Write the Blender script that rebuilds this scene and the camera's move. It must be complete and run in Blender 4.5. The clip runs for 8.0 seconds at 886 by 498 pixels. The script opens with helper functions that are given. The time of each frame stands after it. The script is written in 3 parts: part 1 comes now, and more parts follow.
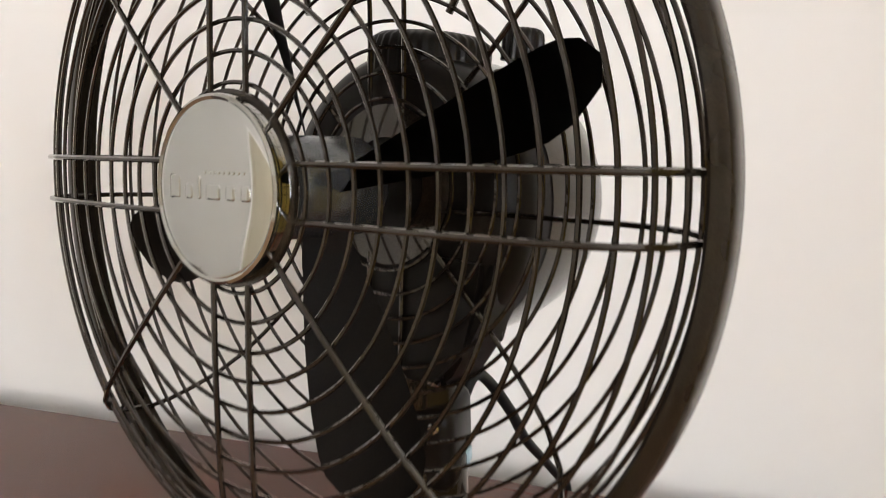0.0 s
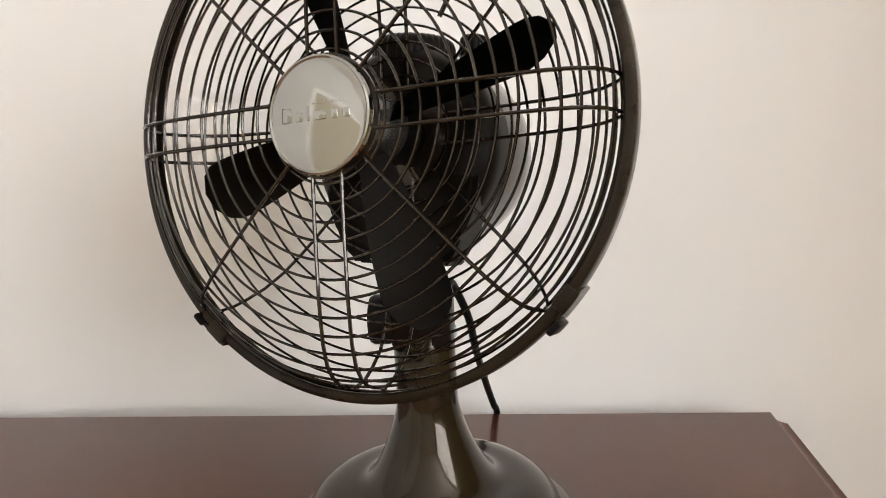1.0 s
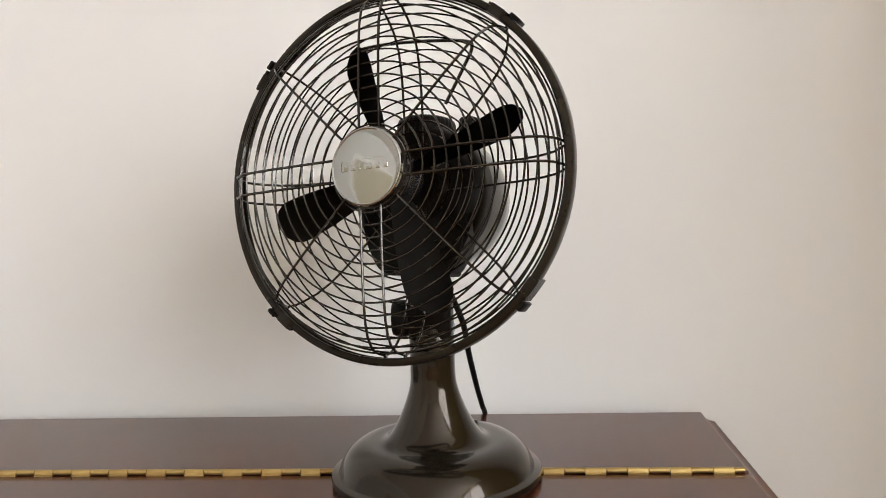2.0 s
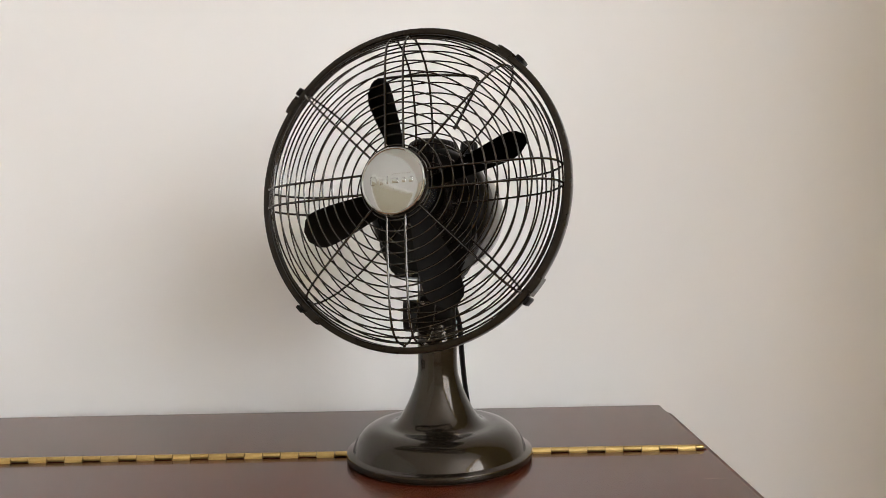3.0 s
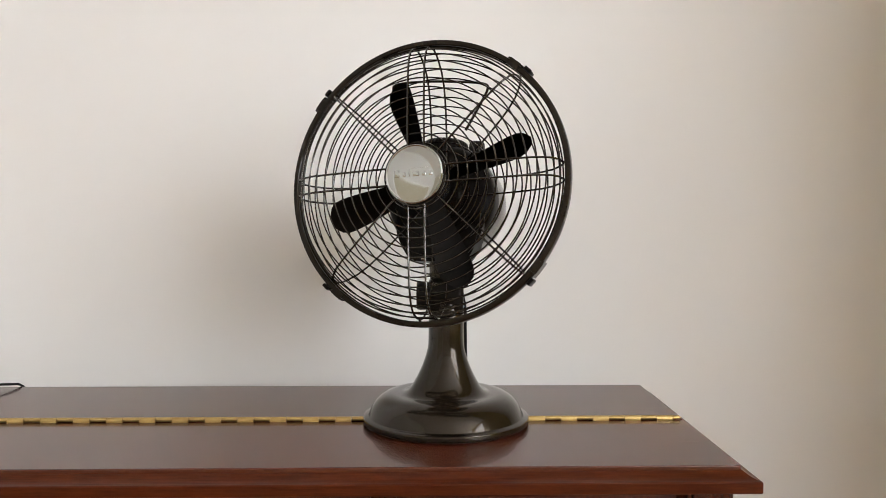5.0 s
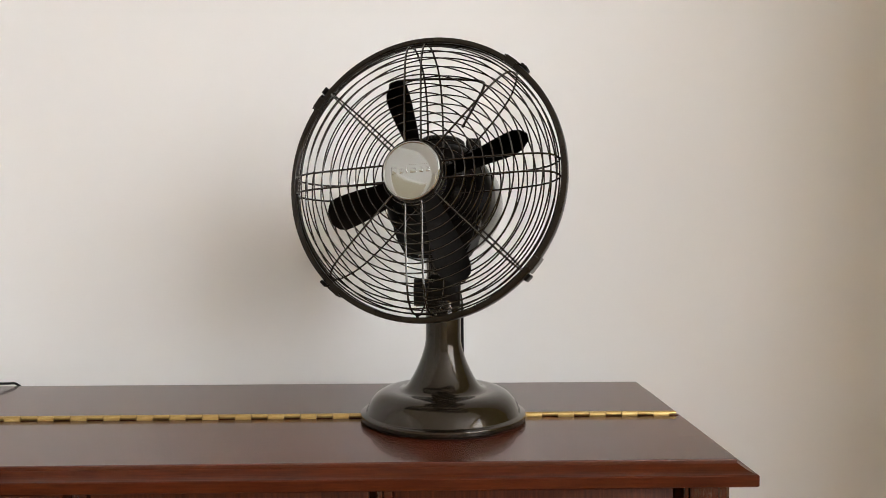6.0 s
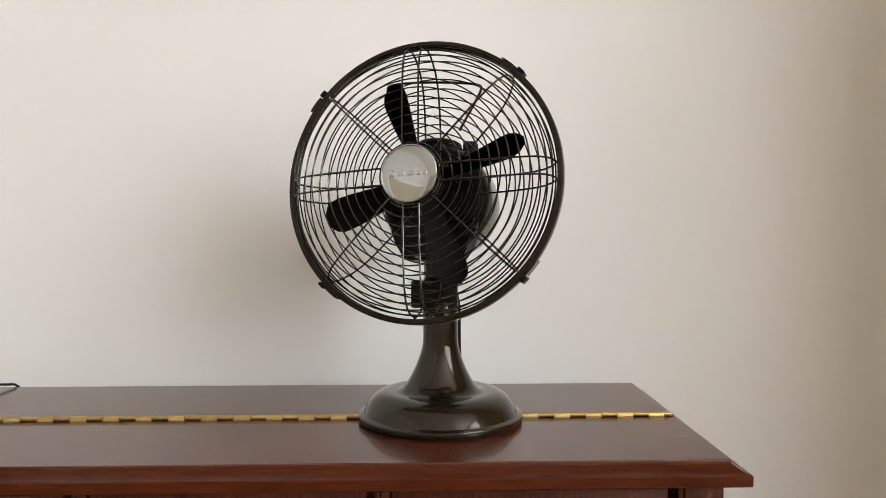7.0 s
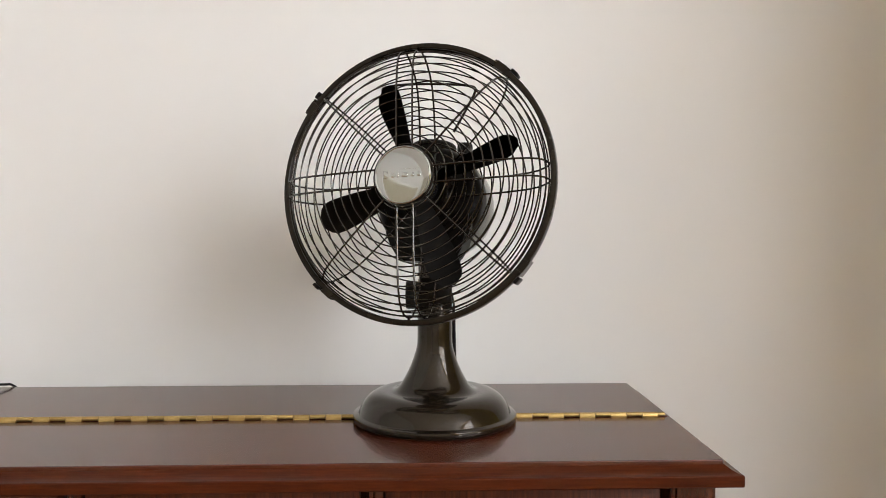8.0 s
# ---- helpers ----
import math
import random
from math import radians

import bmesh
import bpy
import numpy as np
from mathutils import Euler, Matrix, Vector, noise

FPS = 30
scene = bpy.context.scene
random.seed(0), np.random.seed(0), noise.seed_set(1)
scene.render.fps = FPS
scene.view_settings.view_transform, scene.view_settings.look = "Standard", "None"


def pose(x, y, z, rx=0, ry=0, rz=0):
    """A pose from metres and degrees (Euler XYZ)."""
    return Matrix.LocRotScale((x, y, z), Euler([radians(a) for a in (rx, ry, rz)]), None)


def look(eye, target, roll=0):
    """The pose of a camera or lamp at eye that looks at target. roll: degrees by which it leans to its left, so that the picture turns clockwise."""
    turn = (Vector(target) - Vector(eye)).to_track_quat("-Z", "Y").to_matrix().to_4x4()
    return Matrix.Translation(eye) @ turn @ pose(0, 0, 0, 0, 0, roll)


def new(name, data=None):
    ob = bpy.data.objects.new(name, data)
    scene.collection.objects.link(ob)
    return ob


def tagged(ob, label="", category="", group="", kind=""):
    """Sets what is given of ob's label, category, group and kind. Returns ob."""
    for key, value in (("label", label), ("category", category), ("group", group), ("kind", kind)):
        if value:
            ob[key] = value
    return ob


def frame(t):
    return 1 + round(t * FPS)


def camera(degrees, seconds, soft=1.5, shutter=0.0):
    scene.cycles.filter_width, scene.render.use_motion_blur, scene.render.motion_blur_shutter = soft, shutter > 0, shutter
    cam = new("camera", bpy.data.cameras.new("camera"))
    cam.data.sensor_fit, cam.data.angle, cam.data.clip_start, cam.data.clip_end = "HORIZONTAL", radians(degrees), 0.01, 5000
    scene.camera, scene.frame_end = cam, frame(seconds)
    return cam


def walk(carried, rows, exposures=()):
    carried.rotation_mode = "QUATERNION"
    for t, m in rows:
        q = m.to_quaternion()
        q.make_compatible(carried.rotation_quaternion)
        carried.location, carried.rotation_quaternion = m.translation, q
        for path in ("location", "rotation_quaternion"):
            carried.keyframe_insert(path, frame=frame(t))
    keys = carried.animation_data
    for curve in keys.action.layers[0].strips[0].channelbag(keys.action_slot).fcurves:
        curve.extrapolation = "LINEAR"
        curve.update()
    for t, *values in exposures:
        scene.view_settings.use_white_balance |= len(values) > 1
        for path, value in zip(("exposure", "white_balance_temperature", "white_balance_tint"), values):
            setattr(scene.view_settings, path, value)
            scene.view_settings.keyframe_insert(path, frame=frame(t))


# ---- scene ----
cam = camera(58.8, 8.0, soft=0.75, shutter=0.25)
PATH = [
    (0, (-0.1137, -0.3081, 1.1410), (-0.7125, 1.5003, 0.5618), -1.89),
    (0.2, (-0.1184, -0.3529, 1.1315), (-0.6057, 1.4986, 0.5700), -2.43),
    (0.3, (-0.1216, -0.3748, 1.1250), (-0.5647, 1.4943, 0.5816), -2.84),
    (0.5, (-0.1362, -0.4189, 1.1164), (-0.4848, 1.4813, 0.6087), -2.88),
    (0.8, (-0.1513, -0.4672, 1.0994), (-0.4022, 1.4669, 0.6595), -3.04),
    (1, (-0.1586, -0.4978, 1.0914), (-0.3728, 1.4548, 0.7159), -2.89),
    (1.2, (-0.1562, -0.5359, 1.0850), (-0.3608, 1.4288, 0.7747), -2.77),
    (2.3, (-0.1487, -0.7511, 1.0648), (-0.3111, 1.2372, 0.9285), -1.58),
    (2.5, (-0.1729, -0.7716, 1.0620), (-0.2879, 1.2213, 0.9423), -1.46),
    (2.7, (-0.1922, -0.7926, 1.0627), (-0.2605, 1.2030, 0.9508), -1.36),
    (3, (-0.2174, -0.8144, 1.0590), (-0.2265, 1.1831, 0.9581), -1.18),
    (3.5, (-0.2376, -0.8558, 1.0516), (-0.2060, 1.1421, 0.9637), -0.73),
    (4, (-0.2398, -0.8837, 1.0469), (-0.2033, 1.1141, 0.9549), -0.47),
    (4.5, (-0.2487, -0.9009, 1.0445), (-0.2043, 1.0966, 0.9509), -0.08),
    (4.7, (-0.2526, -0.9070, 1.0469), (-0.2067, 1.0904, 0.9520), 0.03),
    (5.8, (-0.2577, -0.9181, 1.0439), (-0.1982, 1.0793, 0.9525), 0.09),
    (6, (-0.2587, -0.9171, 1.0398), (-0.1950, 1.0804, 0.9526), -0.03),
    (6.5, (-0.2599, -0.9187, 1.0409), (-0.1929, 1.0787, 0.9509), 0.12),
    (7, (-0.2576, -0.9238, 1.0411), (-0.1897, 1.0739, 0.9570), 0.02),
    (7.5, (-0.2552, -0.9257, 1.0395), (-0.1848, 1.0719, 0.9559), -0.02),
    (8, (-0.2519, -0.9276, 1.0441), (-0.1822, 1.0699, 0.9563), 0.04),
]
walk(cam, [(t, look(eye, target, roll)) for t, eye, target, roll in PATH], exposures=[(0.0, 0.28, 6740, 11), (0.5, 0.22, 6850, 11), (1.2, 0.16, 6850, 11), (2.5, 0.0, 6600, 10), (8.0, 0.0, 6600, 10)])

# ---- world and light ----
world = bpy.data.worlds.new("sky")
scene.world = world
world.use_nodes = True
wn = world.node_tree
sky = wn.nodes.new("ShaderNodeTexSky")
sky.sky_type = "NISHITA"
sky.sun_disc = False
sky.sun_elevation = radians(48)
sky.sun_rotation = radians(250)
wn.links.new(sky.outputs[0], wn.nodes["Background"].inputs[0])
wn.nodes["Background"].inputs[1].default_value = 0.1

# the room: walls round the cabinet, and a window in the wall beside it
WALL_Y, WALL_X = 0.235, 2.40
# near corner of an unseen block, added to cut window light on the right
BLOCK_X, BLOCK_Y = 0.638, -0.363
ROOM_L, ROOM_B, ROOM_H = -2.40, -6.2, 3.2
WIN_Y0, WIN_Y1, WIN_Z0, WIN_Z1 = -5.20, -1.55, 1.20, 3.05
THICK = 0.16

daylight = bpy.data.lights.new("window_daylight", "AREA")
daylight.shape = "RECTANGLE"
daylight.size, daylight.size_y = WIN_Y1 - WIN_Y0, WIN_Z1 - WIN_Z0
daylight.energy = 187.0
daylight.color = (0.89, 0.92, 0.985)
lamp = new("window_daylight", daylight)
lamp.matrix_world = look((WALL_X + THICK + 0.02, (WIN_Y0 + WIN_Y1) / 2, (WIN_Z0 + WIN_Z1) / 2),
                         (WALL_X - 1, (WIN_Y0 + WIN_Y1) / 2, (WIN_Z0 + WIN_Z1) / 2))


# ---- materials ----
def material(name, color, rough=0.5, metal=0.0, coat=0.0, coat_rough=0.05):
    m = bpy.data.materials.new(name)
    m.use_nodes = True
    b = m.node_tree.nodes["Principled BSDF"]
    b.inputs["Base Color"].default_value = (*color, 1)
    b.inputs["Roughness"].default_value = rough
    b.inputs["Metallic"].default_value = metal
    b.inputs["Coat Weight"].default_value = coat
    b.inputs["Coat Roughness"].default_value = coat_rough
    return m


def noise_tex(m, scale, detail=4.0, stretch=(1, 1, 1), rough=0.55):
    """A noise in metres on the object's own coordinates."""
    nt = m.node_tree
    tc = nt.nodes.new("ShaderNodeTexCoord")
    mp = nt.nodes.new("ShaderNodeMapping")
    mp.inputs["Scale"].default_value = stretch
    n = nt.nodes.new("ShaderNodeTexNoise")
    n.inputs["Scale"].default_value = scale
    n.inputs["Detail"].default_value = detail
    n.inputs["Roughness"].default_value = rough
    nt.links.new(tc.outputs["Object"], mp.inputs[0])
    nt.links.new(mp.outputs[0], n.inputs["Vector"])
    return n.outputs["Fac"]


def ramp(m, fac, stops):
    r = m.node_tree.nodes.new("ShaderNodeValToRGB")
    e = r.color_ramp.elements
    while len(e) < len(stops):
        e.new(0.5)
    for k, (p, c) in enumerate(stops):
        e[k].position, e[k].color = p, (*c, 1)
    m.node_tree.links.new(fac, r.inputs[0])
    return r.outputs[0]


def blend(m, a, b, fac, mode="MIX"):
    x = m.node_tree.nodes.new("ShaderNodeMix")
    x.data_type, x.blend_type = "RGBA", mode
    if isinstance(fac, float):
        x.inputs[0].default_value = fac
    else:
        m.node_tree.links.new(fac, x.inputs[0])
    m.node_tree.links.new(a, x.inputs[6])
    m.node_tree.links.new(b, x.inputs[7])
    return x.outputs[2]


def put(m, socket, out):
    m.node_tree.links.new(out, m.node_tree.nodes["Principled BSDF"].inputs[socket])


def relief(m, fac, strength, distance):
    b = m.node_tree.nodes.new("ShaderNodeBump")
    b.inputs["Strength"].default_value = strength
    b.inputs["Distance"].default_value = distance
    m.node_tree.links.new(fac, b.inputs["Height"])
    put(m, "Normal", b.outputs[0])


def grey(a, b):
    return [(0.3, (a, a, a)), (0.7, (b, b, b))]


def paint_wall(name, color):
    m = material(name, color, 0.75)
    lo = tuple(c * 0.965 for c in color)
    put(m, "Base Color", ramp(m, noise_tex(m, 1.6, 5), [(0.3, lo), (0.7, color)]))
    relief(m, noise_tex(m, 260, 3), 0.12, 0.0006)
    return m


def wood(name, dark, light, stretch, rough, coat, scale=1.0):
    """Stained wood: long streaks, fine pores and cloudy patches."""
    m = material(name, light, rough, 0, coat, 0.07)
    streak = noise_tex(m, 22 * scale, 6, stretch, 0.62)
    pores = noise_tex(m, 190 * scale, 3, stretch, 0.7)
    cloud = noise_tex(m, 4, 3)
    a = ramp(m, streak, [(0.28, dark), (0.72, light)])
    b = ramp(m, pores, [(0.36, (0.62, 0.58, 0.55)), (0.56, (1, 1, 1))])
    c = ramp(m, cloud, [(0.3, (0.82, 0.80, 0.78)), (0.7, (1.1, 1.1, 1.1))])
    put(m, "Base Color", blend(m, blend(m, a, b, 0.55, "MULTIPLY"), c, 0.8, "MULTIPLY"))
    relief(m, pores, 0.03, 0.0002)
    return m


def enamel(name, dark, light, rough, metal, coat):
    """Bronze-coloured enamel: fine metal flake, faint smears in the gloss."""
    m = material(name, light, rough, metal, coat, 0.03)
    put(m, "Base Color", ramp(m, noise_tex(m, 1600, 2), [(0.3, dark), (0.7, light)]))
    put(m, "Roughness", ramp(m, noise_tex(m, 14, 5), grey(rough * 0.85, rough * 1.25)))
    m.node_tree.nodes["Principled BSDF"].inputs["Specular IOR Level"].default_value = 0.15
    return m


M_WALL = paint_wall("warm_white_wall_paint", (0.785, 0.772, 0.742))
M_CEIL = paint_wall("ceiling_paint", (0.85, 0.835, 0.80))
# strong yellow tan on unseen walls, chosen to bounce warm light rightwards
M_TAN = paint_wall("tan_bounce_paint", (0.43, 0.325, 0.06))
M_CREAM = paint_wall("cream_wall_paint", (0.52, 0.475, 0.40))
M_PALE = paint_wall("pale_wall_paint", (0.62, 0.61, 0.585))
M_FLOOR = wood("floor_wood", (0.20, 0.10, 0.045), (0.36, 0.20, 0.10), (1, 12, 12), 0.4, 0.2, 0.4)
# for the added door shapes that tone the hub's lower reflection
M_BEIGE = paint_wall("beige_reflection_paint", (0.47, 0.425, 0.32))
M_TRIM = material("white_window_paint", (0.8, 0.79, 0.76), 0.4)
M_GLASS = material("window_glass", (1, 1, 1), 0.0)
M_GLASS.node_tree.nodes["Principled BSDF"].inputs["Transmission Weight"].default_value = 1.0
M_TOP = wood("polished_mahogany_top", (0.060, 0.0118, 0.0045), (0.094, 0.0215, 0.0082), (1, 14, 14), 0.27, 0.42)
M_EDGE = wood("mahogany_moulding", (0.042, 0.0074, 0.0021), (0.098, 0.0205, 0.0054), (1, 14, 14), 0.28, 0.10)
M_POST = wood("polished_mahogany_post", (0.050, 0.0100, 0.0036), (0.088, 0.0200, 0.0070), (14, 14, 1), 0.24, 0.6)
M_DOOR = wood("mahogany_door", (0.045, 0.0105, 0.0038), (0.120, 0.032, 0.0115), (16, 16, 1), 0.45, 0.0)
for m in (M_EDGE, M_DOOR):
    m.node_tree.nodes["Principled BSDF"].inputs["Specular IOR Level"].default_value = 0.14
M_GAP = material("tarnished_brass", (0.34, 0.19, 0.07), 0.45, 0.7)
M_BRASS = material("brass", (0.62, 0.42, 0.13), 0.26, 0.85)
put(M_BRASS, "Base Color", ramp(M_BRASS, noise_tex(M_BRASS, 70, 4), [(0.3, (0.40, 0.275, 0.095)), (0.65, (0.54, 0.385, 0.15))]))
put(M_BRASS, "Roughness", ramp(M_BRASS, noise_tex(M_BRASS, 120, 4), grey(0.28, 0.42)))
M_ENAMEL = enamel("bronze_enamel", (0.022, 0.0159, 0.0096), (0.030, 0.0217, 0.0132), 0.19, 0.65, 0.5)
M_RIM = enamel("bronze_rim_enamel", (0.017, 0.0120, 0.0074), (0.024, 0.0172, 0.0106), 0.28, 0.5, 0.3)
M_WIRE = enamel("dark_bronze_wire", (0.018, 0.0125, 0.0079), (0.028, 0.0198, 0.0130), 0.16, 0.6, 0.8)
M_MOTOR = enamel("dark_motor_enamel", (0.0038, 0.0027, 0.0020), (0.0062, 0.0045, 0.0033), 0.36, 0.0, 0.06)
M_BLADE = enamel("dark_blade_enamel", (0.0050, 0.0036, 0.0025), (0.0080, 0.0058, 0.0040), 0.5, 0.0, 0.0)
for m in (M_MOTOR, M_BLADE):
    m.node_tree.nodes["Principled BSDF"].inputs["Specular IOR Level"].default_value = 0.12
M_SPINDLE = material("grey_steel", (0.17, 0.175, 0.18), 0.26, 0.85)
M_KNOB = material("black_plastic", (0.007, 0.0062, 0.0058), 0.42)
relief(M_KNOB, noise_tex(M_KNOB, 700, 2), 0.1, 0.0002)
M_KNOB.node_tree.nodes["Principled BSDF"].inputs["Specular IOR Level"].default_value = 0.2
M_TAB = material("pale_blue_plastic", (0.30, 0.40, 0.44), 0.45)
M_STEEL = material("bright_steel", (0.55, 0.55, 0.54), 0.25, 1.0)
M_CHROME = material("polished_chrome", (0.45, 0.455, 0.435), 0.05, 1.0)
put(M_CHROME, "Roughness", ramp(M_CHROME, noise_tex(M_CHROME, 55, 5), grey(0.04, 0.12)))
relief(M_CHROME, noise_tex(M_CHROME, 28, 2), 0.05, 0.0006)
M_CORD = material("black_cord", (0.0045, 0.0042, 0.0042), 0.5)
M_CORD.node_tree.nodes["Principled BSDF"].inputs["Specular IOR Level"].default_value = 0.2

# ---- building helpers ----
WORLD = {}


def thing(name, m, label, category, group="", kind=""):
    ob = new(name)
    ob.empty_display_size = 0.05
    ob.matrix_basis = m
    WORLD[ob] = m.copy()
    return tagged(ob, label, category, group, kind)


def mesh_of(name, bm, mat, smooth=True):
    me = bpy.data.meshes.new(name)
    bmesh.ops.recalc_face_normals(bm, faces=bm.faces[:])
    for f in bm.faces:
        f.smooth = smooth
    bm.to_mesh(me)
    bm.free()
    me.materials.append(mat)
    if smooth:
        me.set_sharp_from_angle(angle=radians(38))
    return me


def hang(name, me, parent, m, label=""):
    """A mesh object at the world pose m, under a parent."""
    ob = new(name, me)
    ob.parent = parent
    ob.matrix_basis = WORLD[parent].inverted() @ m
    WORLD[ob] = m.copy()
    if label:
        ob["label"] = label
    return ob


def part(name, bm, mat, parent, label="", m=None, smooth=True):
    return hang(name, mesh_of(name, bm, mat, smooth), parent, m if m is not None else WORLD[parent], label)


def structure(name, bm, mat, label, category):
    ob = new(name, mesh_of(name, bm, mat, False))
    WORLD[ob] = Matrix()
    return tagged(ob, label, category, kind="structure")


def box(lo, hi, bevel=0.0, bm=None, seg=2):
    out = bm or bmesh.new()
    mid = [(a + b) / 2 for a, b in zip(lo, hi)]
    g = bmesh.ops.create_cube(out, size=1, matrix=Matrix.Translation(mid) @ Matrix.Diagonal([b - a for a, b in zip(lo, hi)] + [1]))
    if bevel:
        edges = list({e for v in g["verts"] for e in v.link_edges})
        bmesh.ops.bevel(out, geom=edges, offset=bevel, segments=seg, profile=0.5, affect="EDGES")
    return out


def lathe(profile, steps=96, bm=None, closed=False):
    """Turns (radius, height) pairs round z; a radius of 0 closes the end."""
    out = bm or bmesh.new()
    rings = []
    for r, z in profile:
        if r < 1e-6:
            rings.append([out.verts.new((0, 0, z))])
        else:
            rings.append([out.verts.new((r * math.cos(2 * math.pi * k / steps), r * math.sin(2 * math.pi * k / steps), z)) for k in range(steps)])
    pairs = list(zip(rings, rings[1:])) + ([(rings[-1], rings[0])] if closed else [])
    for a, b in pairs:
        for k in range(steps):
            j = (k + 1) % steps
            if len(a) == 1 and len(b) > 1:
                out.faces.new((a[0], b[k], b[j]))
            elif len(b) == 1 and len(a) > 1:
                out.faces.new((a[k], a[j], b[0]))
            elif len(a) > 1:
                out.faces.new((a[k], a[j], b[j], b[k]))
    return out


def tube(points, radius, sides=8, loop=False, bm=None, taper=None, flat=1.0):
    """A round wire along points; loop joins its ends."""
    out = bm or bmesh.new()
    pts = [Vector(p) for p in points]
    n = len(pts)
    rings, normal = [], None
    for k, p in enumerate(pts):
        if loop:
            t = pts[(k + 1) % n] - pts[k - 1]
        else:
            t = pts[min(k + 1, n - 1)] - pts[max(k - 1, 0)]
        t.normalize()
        if normal is None:
            normal = t.orthogonal().normalized()
        normal = (normal - t * normal.dot(t)).normalized()
        side = t.cross(normal)
        r = radius * (taper(k / (n - 1)) if taper else 1)
        rings.append([out.verts.new(p + normal * (r * math.cos(2 * math.pi * s / sides)) + side * (r * flat * math.sin(2 * math.pi * s / sides))) for s in range(sides)])
    for k in range(n if loop else n - 1):
        a, b = rings[k], rings[(k + 1) % n]
        for s in range(sides):
            out.faces.new((a[s], a[(s + 1) % sides], b[(s + 1) % sides], b[s]))
    if not loop:
        out.faces.new(rings[0][::-1])
        out.faces.new(rings[-1])
    return out


def smooth_line(points, steps=10):
    """A Catmull-Rom line through the points."""
    p = [Vector(q) for q in points]
    p = [2 * p[0] - p[1]] + p + [2 * p[-1] - p[-2]]
    out = []
    for k in range(1, len(p) - 2):
        for s in range(steps):
            t = s / steps
            out.append(0.5 * (2 * p[k] + (p[k + 1] - p[k - 1]) * t + (2 * p[k - 1] - 5 * p[k] + 4 * p[k + 1] - p[k + 2]) * t * t
                              + (3 * p[k] - p[k - 1] - 3 * p[k + 1] + p[k + 2]) * t ** 3))
    return out + [p[-2]]


def prism(outline, axis, lo, hi):
    """An outline of (a, b) pairs drawn out along an axis: 'x' takes (y, z), 'y' takes (x, z), 'z' takes (x, y)."""
    out = bmesh.new()
    place = {"x": lambda a, b, c: (c, a, b), "y": lambda a, b, c: (a, c, b), "z": lambda a, b, c: (a, b, c)}[axis]
    p = [out.verts.new(place(a, b, lo)) for a, b in outline]
    q = [out.verts.new(place(a, b, hi)) for a, b in outline]
    out.faces.new(p)
    out.faces.new(q[::-1])
    for k in range(len(p)):
        j = (k + 1) % len(p)
        out.faces.new((p[k], q[k], q[j], p[j]))
    return out


# ---- the room ----
E = THICK
structure("wall_north", box((ROOM_L - E, WALL_Y, 0), (BLOCK_X, WALL_Y + E, ROOM_H)), M_WALL, "plain warm white painted wall behind the cabinet", "wall")
# added out of view: dims the back wall towards its right end
structure("shade_block", box((BLOCK_X, BLOCK_Y, 0), (WALL_X + E, WALL_Y + E, ROOM_H)), M_TAN, "unseen tan block added to shade the right of the back wall", "wall")
wall = box((WALL_X, WIN_Y1, 0), (WALL_X + E, BLOCK_Y, ROOM_H))
box((WALL_X, ROOM_B, 0), (WALL_X + E, WIN_Y0, ROOM_H), bm=wall)
box((WALL_X, WIN_Y0, 0), (WALL_X + E, WIN_Y1, WIN_Z0), bm=wall)
box((WALL_X, WIN_Y0, WIN_Z1), (WALL_X + E, WIN_Y1, ROOM_H), bm=wall)
structure("wall_east", wall, M_TAN, "plain tan painted wall with a window", "wall")
structure("wall_west", box((ROOM_L - E, ROOM_B, 0), (ROOM_L, WALL_Y, ROOM_H)), M_PALE, "plain pale painted wall", "wall")
structure("wall_south", box((ROOM_L - E, ROOM_B - E, 0), (WALL_X + E, ROOM_B, ROOM_H)), M_CREAM, "plain cream painted wall", "wall")
structure("floor", box((ROOM_L - E, ROOM_B - E, -0.1), (WALL_X + E, WALL_Y + E, 0)), M_FLOOR, "brown wooden floor", "floor")
structure("ceiling", box((ROOM_L - E, ROOM_B - E, ROOM_H), (WALL_X + E, WALL_Y + E, ROOM_H + 0.1)), M_CEIL, "plain white ceiling", "ceiling")


